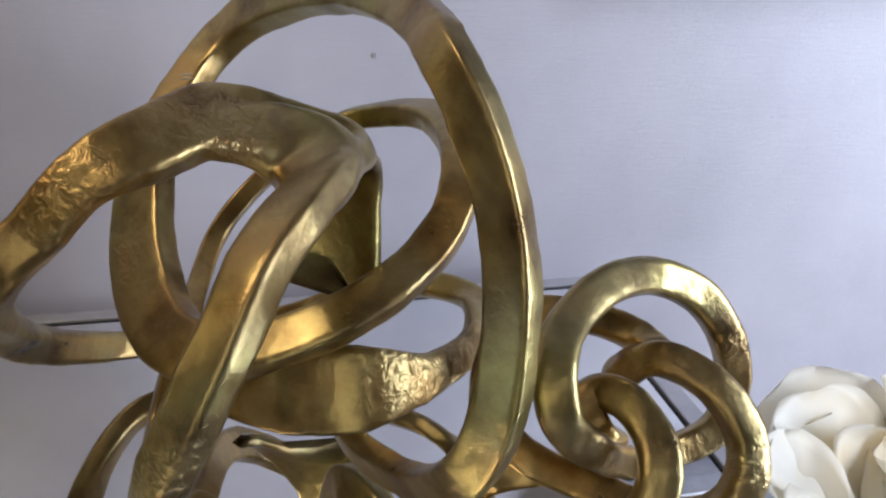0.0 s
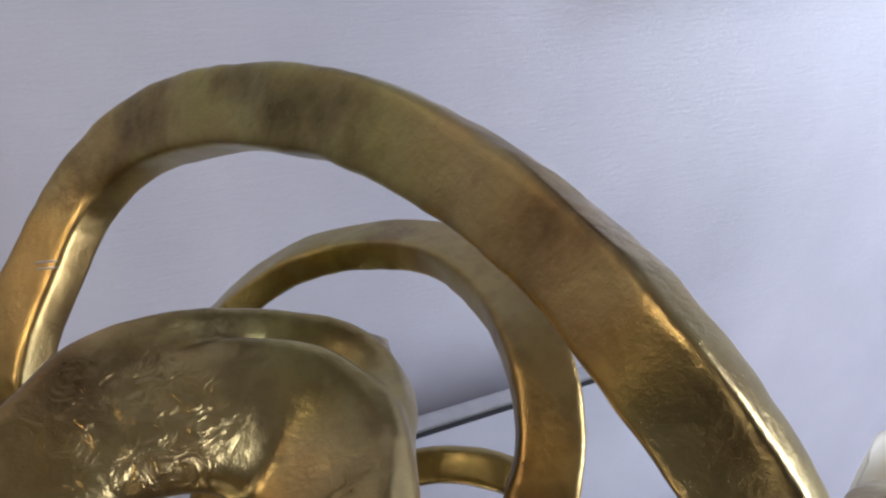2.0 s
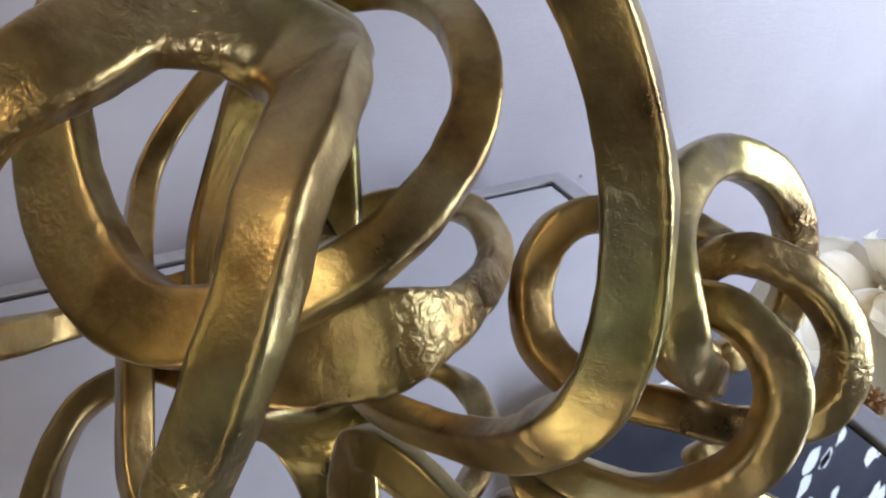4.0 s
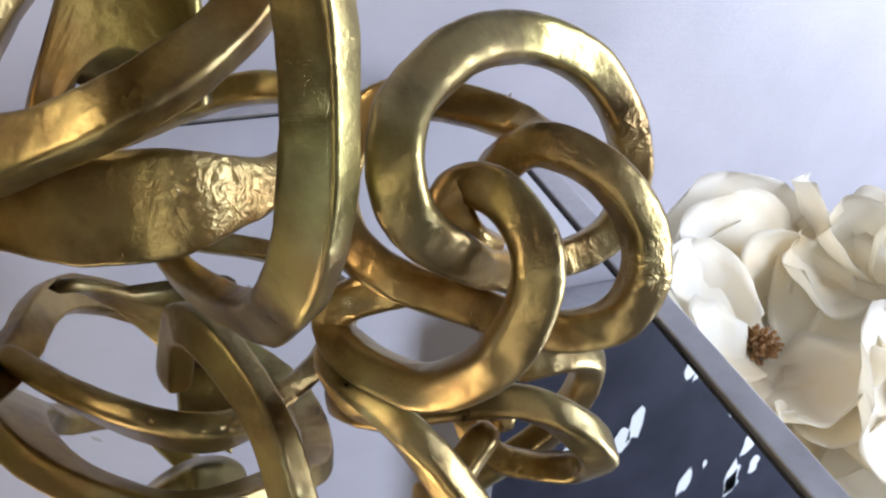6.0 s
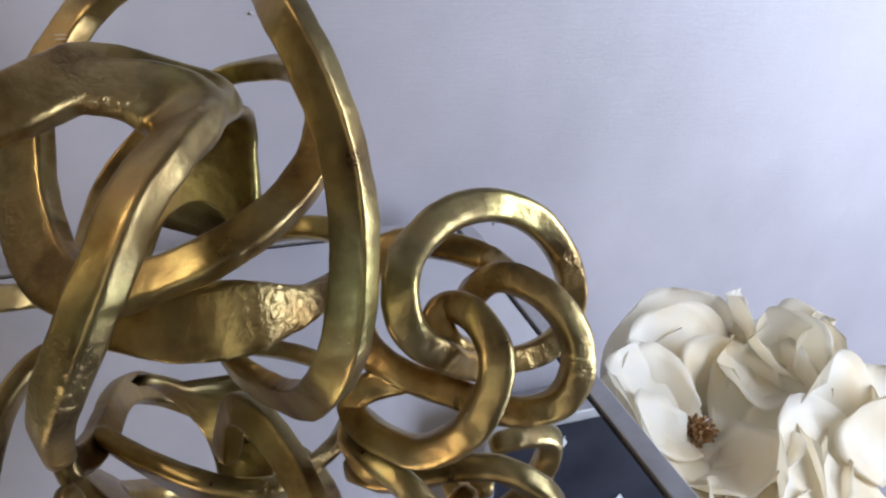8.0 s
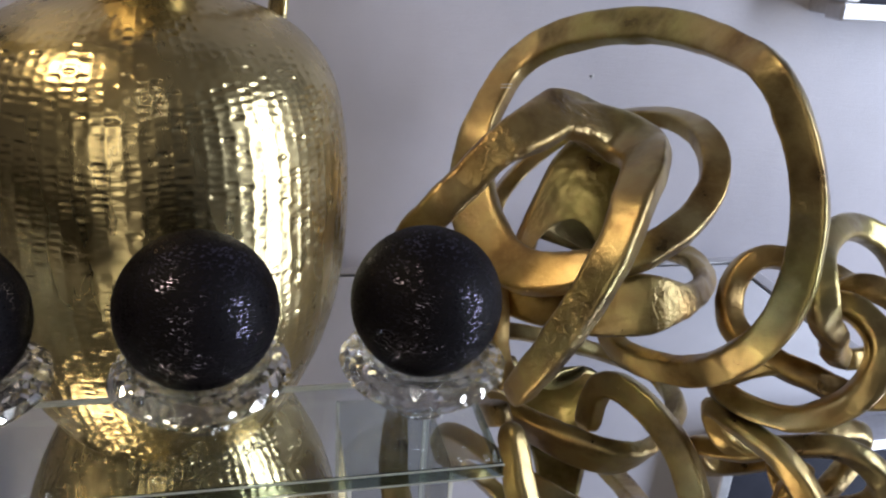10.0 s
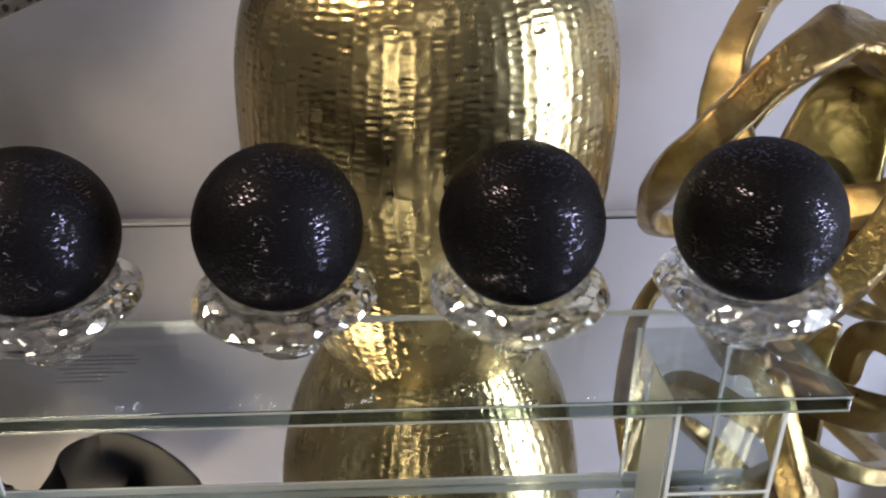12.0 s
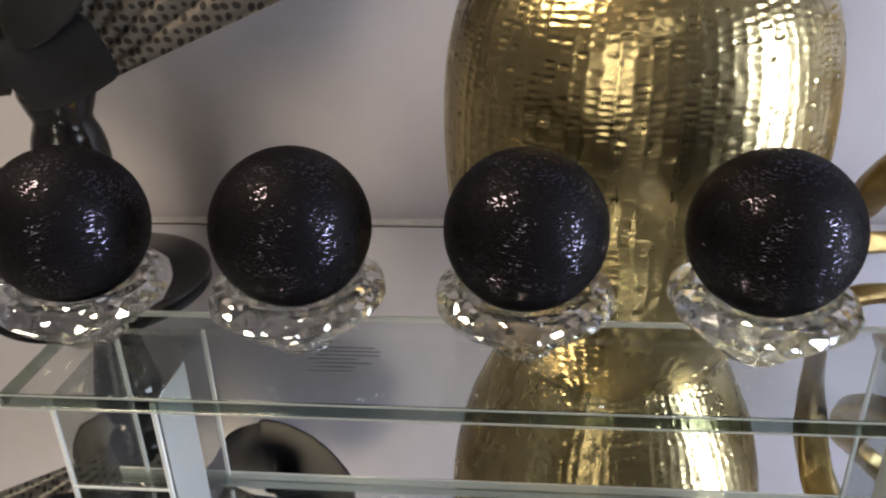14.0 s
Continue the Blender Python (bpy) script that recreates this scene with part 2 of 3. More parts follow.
def grid_mesh(name, verts, nu, nv, mat, parent=None, label="", close_u=False, caps=False, smooth=True):
    """A sheet or tube of nu rows by nv columns; columns wrap round."""
    faces = []
    for i in range(nu - (0 if close_u else 1)):
        for j in range(nv):
            a, b, c, d = i * nv + j, i * nv + (j + 1) % nv, (i + 1) % nu * nv + (j + 1) % nv, (i + 1) % nu * nv + j
            faces.append((a, b, c, d))
    if caps:
        faces.append(tuple(range(nv))[::-1])
        faces.append(tuple((nu - 1) * nv + j for j in range(nv)))
    me = bpy.data.meshes.new(name)
    me.from_pydata([tuple(v) for v in verts], [], faces)
    me.materials.append(mat)
    if smooth:
        me.shade_smooth()
    me.validate()
    ob = new(name, me)
    if parent:
        ob.parent = parent
    return tagged(ob, label)


def box(bm, x0, y0, z0, x1, y1, z1, bevel=0.0):
    m = Matrix.Translation(((x0 + x1) / 2, (y0 + y1) / 2, (z0 + z1) / 2)) @ Matrix.Diagonal((x1 - x0, y1 - y0, z1 - z0, 1))
    g = bmesh.ops.create_cube(bm, size=1, matrix=m)
    if bevel:
        edges = list({e for v in g["verts"] for e in v.link_edges})
        bmesh.ops.bevel(bm, geom=edges, offset=bevel, segments=2, affect="EDGES", profile=0.5)
    return bm


def box_part(name, dims, mat, parent=None, label="", bevel=0.0):
    return part(name, box(bmesh.new(), *dims, bevel), mat, parent, label)


def lathe(name, profile, mat, parent=None, label="", n=48, centre=(0, 0, 0), smooth=True):
    ang = np.linspace(0, 2 * np.pi, n, endpoint=False)
    v = [(centre[0] + r * np.cos(a), centre[1] + r * np.sin(a), centre[2] + z) for r, z in profile for a in ang]
    return grid_mesh(name, v, len(profile), n, mat, parent, label, caps=True, smooth=smooth)


def spline(points, n):
    """Catmull-Rom through rows of numbers, n steps a span."""
    p = np.array(points, float)
    q = np.vstack([2 * p[0] - p[1], p, 2 * p[-1] - p[-2]])
    out = []
    for i in range(len(p) - 1):
        a, b, c, d = q[i : i + 4]
        for s in np.arange(n) / n:
            out.append(0.5 * (2 * b + (c - a) * s + (2 * a - 5 * b + 4 * c - d) * s * s + (3 * b - a - 3 * c + d) * s**3))
    out.append(p[-1])
    return np.array(out)


def band(name, line, sizes, facing, parent, label="", n=20, power=2.6, lumps=0.001, sides=36, mat=None, blunt=False, ease=3):
    """A cast strand along a line; sizes: (place along it from 0 to 1, width, thickness); facing: the way its broad face looks."""
    c = spline(line, n)
    for _ in range(ease):
        c[1:-1] = (c[:-2] + 2 * c[1:-1] + c[2:]) / 4
    tan = np.gradient(c, axis=0)
    tan /= np.linalg.norm(tan, axis=1)[:, None]
    at = np.linspace(0, 1, len(c))
    s = np.array([q[:3] for q in sizes])
    w, th = np.interp(at, s[:, 0], s[:, 1]), np.interp(at, s[:, 0], s[:, 2])
    fa = np.array([np.interp(at, np.linspace(0, 1, len(facing)), [f[k] for f in facing]) for k in range(3)]).T
    side = np.cross(tan, fa)
    if len(facing) == 1:
        side[0] = np.cross(tan[0], facing[0])
        for i in range(1, len(side)):
            side[i] = side[i - 1] - (side[i - 1] @ tan[i]) * tan[i]
            side[i] /= np.linalg.norm(side[i])
    side /= np.linalg.norm(side, axis=1)[:, None] + 1e-9
    for i in range(1, len(side)):
        if side[i] @ side[i - 1] < 0:
            side[i] *= -1
    for _ in range(8):
        side[1:-1] = (side[:-2] + 2 * side[1:-1] + side[2:]) / 4
    side -= (side * tan).sum(1)[:, None] * tan
    side /= np.linalg.norm(side, axis=1)[:, None]
    face = np.cross(side, tan)
    rugged = np.interp(at, [q[0] for q in sizes], [q[3] if len(q) > 3 else 1.0 for q in sizes])
    ends = np.clip(np.minimum(np.arange(len(c)), np.arange(len(c))[::-1]) / (n * 0.35), 0, 1)
    ends = 1 - (0.12 if blunt else 0.65) * (1 - np.sqrt(1 - (1 - ends) ** 2))
    a = np.linspace(0, 2 * np.pi, sides, endpoint=False)
    ca = np.sign(np.cos(a)) * np.abs(np.cos(a)) ** (2 / power)
    sa = np.sign(np.sin(a)) * np.abs(np.sin(a)) ** (2 / power)
    v = c[:, None] + side[:, None] * (ca[None] * (w * ends / 2)[:, None])[..., None] + face[:, None] * (sa[None] * (th * ends / 2)[:, None])[..., None]
    out = v.copy()
    for i in range(len(c)):
        for j in range(sides):
            q = Vector(v[i, j])
            d = noise.noise(q * 40) * lumps + noise.noise(q * 120) * lumps * 0.35 * rugged[i] + noise.noise(q * 260) * lumps * 0.14 * rugged[i]
            out[i, j] += (v[i, j] - c[i]) / (np.linalg.norm(v[i, j] - c[i]) + 1e-9) * d
    out = out.reshape(-1, 3)
    return grid_mesh(name, out, len(c), sides, mat or BRASS, parent, label, caps=True)


# ---- setting ----
TABLE_RIGHT, TABLE_BACK = 0.72, 0.424
WALL_Y = 0.487
LEFT, RIGHT, NEAR, LOW, HIGH = -2.0, 2.3, -2.6, -0.78, 1.9


def setting(name, dims, mat, label, category):
    return tagged(box_part(name, dims, mat), label, category, kind="structure")


setting("wall_north", (LEFT, WALL_Y, LOW, RIGHT, WALL_Y + 0.12, HIGH), WALL, "pale satin wall with faint lavender tone", "wall")
setting("wall_south", (LEFT, NEAR - 0.12, LOW, RIGHT, NEAR, HIGH), ROOM, "plain dim painted wall of the room", "wall")
setting("wall_west", (LEFT - 0.12, NEAR - 0.12, LOW, LEFT, WALL_Y + 0.12, HIGH), ROOM, "plain dim painted wall of the room", "wall")
setting("floor", (LEFT, NEAR, LOW - 0.1, RIGHT, WALL_Y, LOW), FLOOR, "dark wooden floor of the room", "floor")
setting("ceiling", (LEFT, NEAR, HIGH, RIGHT, WALL_Y, HIGH + 0.1), ROOM, "plain dim ceiling of the room", "ceiling")
bm = bmesh.new()
box(bm, RIGHT, NEAR - 0.12, LOW, RIGHT + 0.12, -1.05, HIGH)
box(bm, RIGHT, -0.2, LOW, RIGHT + 0.12, WALL_Y + 0.12, HIGH)
box(bm, RIGHT, -1.05, LOW, RIGHT + 0.12, -0.2, -0.5)
box(bm, RIGHT, -1.05, 1.45, RIGHT + 0.12, -0.2, HIGH)
tagged(part("wall_east", bm, ROOM), "plain wall with a tall window opening", "wall", kind="structure")


for x, z in ((0.797, -0.034), (0.525, 0.219)):
    bm = bmesh.new()
    bmesh.ops.create_cone(bm, cap_ends=True, segments=14, radius1=0.0022, radius2=0.0016, depth=0.0016, matrix=Matrix.Translation((x, WALL_Y - 0.0008, z)) @ Matrix.Rotation(radians(90), 4, "X"))
    tagged(part("nail_head", bm, SILVER), "small dull nail head in the wall", "nail", "nail heads in the wall")

# ---- mirrored table ----
def mirrored_table():
    t = new("mirrored_table")
    x0, y0 = -1.05, -0.5
    box_part("mirror_top", (x0, y0, -0.012, TABLE_RIGHT, TABLE_BACK, 0.0), MIRROR, t, "mirror glass tabletop")
    box_part("groove", (x0, TABLE_BACK, -0.012, TABLE_RIGHT + 0.0035, TABLE_BACK + 0.006, -0.001), GROOVE, t, "dark seam beside the mirror")
    box_part("groove", (TABLE_RIGHT, y0, -0.012, TABLE_RIGHT + 0.0035, TABLE_BACK, -0.001), GROOVE, t, "dark seam beside the mirror")
    box_part("rim", (x0, TABLE_BACK + 0.006, -0.02, TABLE_RIGHT + 0.021, TABLE_BACK + 0.021, 0.0015), SILVER, t, "brushed silver rim", 0.0012)
    box_part("rim", (TABLE_RIGHT + 0.0035, y0, -0.02, TABLE_RIGHT + 0.021, TABLE_BACK + 0.006, 0.003), SILVER, t, "brushed silver rim", 0.0012)
    box_part("apron", (x0, y0 + 0.004, -0.1, TABLE_RIGHT + 0.018, TABLE_BACK + 0.018, -0.0205), SILVER, t, "silver apron under the top", 0.002)
    for x in (x0 + 0.01, TABLE_RIGHT - 0.04):
        for y in (y0 + 0.01, TABLE_BACK - 0.04):
            box_part("leg", (x, y, LOW, x + 0.05, y + 0.05, -0.1), SILVER, t, "", 0.003)
    return tagged(t, "mirrored console table with brushed silver rim", "table")


mirrored_table()


# ---- hammered vase ----
VASE_X, VASE_Y = 0.078, 0.205


def hammered_vase():
    t = new("hammered_vase")
    t.location = (VASE_X, VASE_Y, 0)
    prof = spline([(0.084, 0.0), (0.092, 0.012), (0.104, 0.035), (0.119, 0.07), (0.13, 0.115), (0.1345, 0.16), (0.1345, 0.205), (0.131, 0.24), (0.122, 0.272), (0.104, 0.296), (0.078, 0.312), (0.052, 0.322), (0.042, 0.332)], 32)
    nu, nv = len(prof), 736
    rng = np.random.RandomState(4)
    cols_n, tall = 92, 0.0042
    jit = rng.rand(cols_n, 90, 3)
    shift = rng.rand(cols_n, 3)
    r, z = prof[:, :1], prof[:, 1:]
    th = 2 * np.pi * np.arange(nv)[None] / nv
    col = (np.arange(nv)[None] / nv * cols_n + 0.12 * np.sin(z * 45)) % cols_n
    k = col.astype(int) % cols_n
    zi = z / (tall * (0.85 + 0.3 * shift[k, 0])) + shift[k, 1] * 3
    u, w = (col - k - 0.5) * 2, (zi - zi.astype(int) - 0.5) * 2
    q = jit[k, zi.astype(int) % 90]
    d = (0.00012 + 0.00048 * q[..., 0] ** 2) * np.clip(1 - u**2, 0, 1) * np.clip(1 - w**2, 0, 1)
    d += 0.0011 * q[..., 1] ** 6 * np.clip(1 - u**4, 0, 1) * np.clip(1 - 3 * w**2, 0, 1)
    d += 0.0007 * (q[..., 2] - 0.5) * u * np.clip(1 - u**2, 0, 1) * np.clip(1 - w**4, 0, 1)
    rr = r - d
    verts = np.stack([rr * np.cos(th), rr * np.sin(th), z + 0 * th], axis=2).reshape(-1, 3)
    grid_mesh("body", verts, nu, nv, VASE_BRASS, t, "", caps=True)
    lathe("neck", [(0.042, 0.33), (0.04, 0.345), (0.04, 0.40), (0.043, 0.43), (0.046, 0.436), (0.043, 0.437), (0.037, 0.43), (0.036, 0.34)], VASE_BRASS, t)
    for s in (1, -1):
        line = [(s * 0.107, 0, 0.29), (s * 0.112, 0, 0.325), (s * 0.113, 0, 0.37), (s * 0.105, 0, 0.405), (s * 0.08, 0, 0.42), (s * 0.043, 0, 0.418)]
        band("handle", line, [(0, 0.02, 0.007), (1, 0.02, 0.007)], [(1, 0, 0)] * 2, t, "", n=8, power=4, lumps=0.0006, mat=VASE_BRASS)
    t.rotation_euler[2] = radians(38)
    return tagged(t, "large hammered brass vase with strap handles on mirrored table", "vase")


hammered_vase()

# ---- large knot sculpture ----
RING_LINE = [
    (0.452, 0.215, 0.075), (0.460, 0.225, 0.040), (0.470, 0.208, 0.014), (0.501, 0.145, 0.032),
    (0.507, 0.102, 0.068), (0.516, 0.074, 0.110), (0.522, 0.068, 0.152), (0.525, 0.076, 0.196),
    (0.523, 0.091, 0.236), (0.512, 0.110, 0.273), (0.501, 0.127, 0.295), (0.501, 0.161, 0.301),
    (0.496, 0.203, 0.305), (0.481, 0.255, 0.307), (0.456, 0.315, 0.296), (0.423, 0.363, 0.276),
    (0.392, 0.375, 0.249), (0.369, 0.354, 0.222), (0.349, 0.331, 0.196), (0.342, 0.316, 0.163),
    (0.339, 0.290, 0.133), (0.349, 0.248, 0.106), (0.371, 0.202, 0.102), (0.410, 0.177, 0.119),
    (0.449, 0.167, 0.135), (0.483, 0.177, 0.148), (0.517, 0.197, 0.164), (0.539, 0.221, 0.191),
    (0.547, 0.265, 0.210), (0.542, 0.317, 0.213), (0.518, 0.356, 0.204), (0.484, 0.380, 0.191),
    (0.453, 0.391, 0.169), (0.418, 0.391, 0.139), (0.385, 0.375, 0.108), (0.370, 0.337, 0.083),
    (0.361, 0.276, 0.073), (0.351, 0.222, 0.052), (0.344, 0.19, 0.027), (0.352, 0.168, 0.014),
]
FOLDED_LINE = [
    (0.349, 0.155, 0.012), (0.358, 0.116, 0.074), (0.379, 0.107, 0.124), (0.401, 0.114, 0.168),
    (0.418, 0.133, 0.196), (0.439, 0.163, 0.211), (0.457, 0.207, 0.213), (0.466, 0.248, 0.208),
    (0.440, 0.259, 0.216), (0.399, 0.244, 0.233), (0.360, 0.209, 0.229), (0.330, 0.197, 0.216),
    (0.305, 0.195, 0.190), (0.282, 0.190, 0.168), (0.266, 0.212, 0.135), (0.268, 0.250, 0.092),
    (0.284, 0.296, 0.056), (0.308, 0.328, 0.035), (0.338, 0.340, 0.028), (0.378, 0.345, 0.030),
    (0.435, 0.343, 0.039), (0.497, 0.342, 0.059), (0.542, 0.328, 0.070), (0.572, 0.288, 0.076),
    (0.561, 0.236, 0.075), (0.520, 0.195, 0.078), (0.478, 0.179, 0.083), (0.439, 0.190, 0.078),
    (0.399, 0.218, 0.069), (0.358, 0.260, 0.061),
]
PLATE_LEFT = [
    (0.444, 0.282, 0.203), (0.448, 0.330, 0.186), (0.440, 0.352, 0.160), (0.430, 0.352, 0.135), (0.416, 0.345, 0.105),
    (0.402, 0.332, 0.076), (0.394, 0.310, 0.052), (0.392, 0.285, 0.034),
]
PLATE_RIGHT = [
    (0.478, 0.262, 0.199), (0.497, 0.296, 0.186), (0.502, 0.312, 0.166), (0.501, 0.317, 0.145), (0.501, 0.317, 0.121),
    (0.500, 0.315, 0.100), (0.499, 0.312, 0.083), (0.498, 0.310, 0.070),
]
LOOP_A = [
    (0.626, 0.115, 0.056), (0.601, 0.103, 0.075), (0.584, 0.085, 0.096), (0.563, 0.079, 0.116), (0.553, 0.075, 0.136),
    (0.554, 0.086, 0.152), (0.568, 0.110, 0.161), (0.603, 0.136, 0.168), (0.639, 0.155, 0.160),
    (0.671, 0.157, 0.146), (0.692, 0.153, 0.123), (0.706, 0.152, 0.096), (0.710, 0.150, 0.071),
    (0.701, 0.145, 0.050), (0.678, 0.140, 0.040), (0.648, 0.138, 0.040),
]
LOOP_B = [
    (0.625, 0.160, 0.083), (0.637, 0.140, 0.113), (0.658, 0.123, 0.113), (0.677, 0.102, 0.097),
    (0.681, 0.086, 0.072), (0.669, 0.081, 0.044), (0.640, 0.100, 0.026), (0.604, 0.121, 0.037),
    (0.565, 0.137, 0.051), (0.549, 0.169, 0.066), (0.562, 0.195, 0.095), (0.583, 0.196, 0.117),
    (0.621, 0.189, 0.113), (0.650, 0.179, 0.104), (0.654, 0.148, 0.104),
]
LOOP_C = [
    (0.610, 0.115, 0.073), (0.593, 0.100, 0.091), (0.587, 0.112, 0.103), (0.597, 0.115, 0.112), (0.607, 0.097, 0.114),
    (0.612, 0.075, 0.104), (0.608, 0.061, 0.089), (0.598, 0.057, 0.068), (0.586, 0.066, 0.043),
    (0.568, 0.089, 0.018), (0.545, 0.130, 0.010), (0.541, 0.155, 0.013), (0.552, 0.139, 0.039),
    (0.584, 0.128, 0.048),
]


FRONT = (0.0, -0.85, 0.5)


def inner_plate(parent):
    """A bowed cast plate hanging from the fold, its lower rim arched into two prongs."""
    a, b = spline(PLATE_LEFT, 8), spline(PLATE_RIGHT, 8)
    rows, nu = len(a), 33
    across = np.linspace(0, 1, nu)
    reach = 1 - 0.36 * np.clip(1 - ((across - 0.46) / 0.4) ** 2, 0, 1) ** 0.5
    place = np.linspace(0, 1, rows)
    mid = np.zeros((rows, nu, 3))
    for j, u in enumerate(across):
        rail = a * (1 - u) + b * u
        for k in range(3):
            mid[:, j, k] = np.interp(place * reach[j], place, rail[:, k])
    mid += 0.007 * np.sin(np.pi * across)[None, :, None] * np.array((0.3, 0.8, 0.1))
    nor = np.cross(np.gradient(mid, axis=1), np.gradient(mid, axis=0))
    nor /= np.linalg.norm(nor, axis=2)[..., None] + 1e-9
    lump = np.array([[noise.noise(Vector(q) * 55) * 0.0006 + noise.noise(Vector(q) * 150) * 0.0005 for q in row] for row in mid])
    verts = []
    for i in range(rows):
        front = mid[i] + nor[i] * (0.0048 + lump[i])[:, None]
        back = mid[i] - nor[i] * (0.0048 - lump[i])[:, None]
        left = mid[i, 0] + (mid[i, 0] - mid[i, 1]) * 1.6
        right = mid[i, -1] + (mid[i, -1] - mid[i, -2]) * 1.6
        verts += [*front, right, *back[::-1], left]
    return grid_mesh("inner_plate", verts, rows, 2 * nu + 2, BRASS, parent, "", caps=True)


def large_knot():
    t = new("knot_sculpture")
    band("ring_strand", RING_LINE, [(0, 0.026, 0.016), (0.15, 0.026, 0.016), (0.22, 0.024, 0.016), (0.26, 0.023, 0.016), (0.3, 0.025, 0.017), (0.35, 0.03, 0.019), (0.38, 0.031, 0.02), (0.42, 0.028, 0.019), (0.46, 0.031, 0.018), (0.5, 0.044, 0.02), (0.53, 0.048, 0.02), (0.56, 0.04, 0.02), (0.6, 0.027, 0.018), (0.7, 0.025, 0.018), (0.8, 0.025, 0.016), (0.87, 0.03, 0.016), (0.93, 0.026, 0.016), (1, 0.02, 0.016)], [(-0.9, -0.35, 0.1)], t, power=6.5, ease=120)
    for k, z in enumerate((0.2345, 0.2375)):
        nick = spline([(0.3705, 0.342, z - 0.001), (0.375, 0.339, z), (0.3795, 0.3365, z + 0.0006)], 4)
        band("scratch", nick, [(0, 0.0007, 0.0006), (0.5, 0.0011, 0.0008), (1, 0.0006, 0.0006)], [FRONT] * 2, t, "bright scratch in the brass", n=3, sides=8, lumps=0.0001, mat=SILVER)
    sizes = [(0, 0.026, 0.02, 1), (2, 0.028, 0.022, 1.5), (3.5, 0.029, 0.023, 1), (4.5, 0.033, 0.022, 1), (5.5, 0.037, 0.021, 1), (6.3, 0.041, 0.02, 1), (7, 0.046, 0.02, 1), (8, 0.05, 0.02, 2), (9, 0.046, 0.022, 3), (10, 0.038, 0.021, 3), (11, 0.03, 0.02, 2), (14, 0.028, 0.018, 1.5), (18, 0.02, 0.018, 1), (22.5, 0.021, 0.016, 1), (24, 0.021, 0.016, 2), (24.6, 0.023, 0.016, 3), (25.1, 0.028, 0.016, 3), (25.6, 0.041, 0.016, 3), (26.1, 0.053, 0.017, 2), (27.2, 0.057, 0.016, 1), (29, 0.04, 0.016, 1)]
    last = len(FOLDED_LINE) - 1
    folded = band("folded_strand", FOLDED_LINE, [(i / last, w, th, r) for i, w, th, r in sizes], [(-0.65, -0.6, 0.36), (-0.64, -0.55, 0.45), (-0.5, -0.35, 0.75), (0, -0.6, 0.8), FRONT, FRONT, FRONT, (0, -0.6, 0.8), FRONT, FRONT, (0, -0.9, 0.4)], t, power=7, ease=12)
    web = band("web", [(0.382, 0.222, 0.231), (0.420, 0.233, 0.226), (0.447, 0.224, 0.217), (0.449, 0.190, 0.212), (0.430, 0.152, 0.203)], [(0, 0.03, 0.017), (0.3, 0.054, 0.021), (0.6, 0.056, 0.021), (1, 0.028, 0.016)], [(-0.1, -0.5, 0.86), (-0.25, -0.45, 0.85), (-0.45, -0.4, 0.8)], t, power=3)
    bm = bmesh.new()
    for piece in (folded, web):
        bm.from_mesh(piece.data)
    bm.to_mesh(folded.data)
    bm.free()
    bpy.data.objects.remove(web)
    cast = folded.modifiers.new("cast", "REMESH")
    cast.mode, cast.voxel_size, cast.use_smooth_shade = "VOXEL", 0.0014, True
    rounded = folded.modifiers.new("rounded", "SMOOTH")
    rounded.factor, rounded.iterations = 0.5, 30
    inner_plate(t)
    return tagged(t, "large gold cast brass abstract knot sculpture of looped bands", "sculpture")


def small_knot():
    t = new("knot_sculpture")
    for line, facing in ((LOOP_A, (-0.3, -0.78, 0.55)), (LOOP_B, (0.0, -0.8, 0.6)), (LOOP_C, (-0.3, -0.8, 0.5))):
        band("loop_strand", line, [(0, 0.02, 0.018), (0.5, 0.0225, 0.02), (1, 0.02, 0.018)], [facing] * 2, t, power=4, ease=50)
    return tagged(t, "small gold cast brass knot sculpture of interlocked loops", "sculpture")


large_knot()
small_knot()


# ---- glass riser, crystal holders and balls ----
RISER_TOP = 0.122


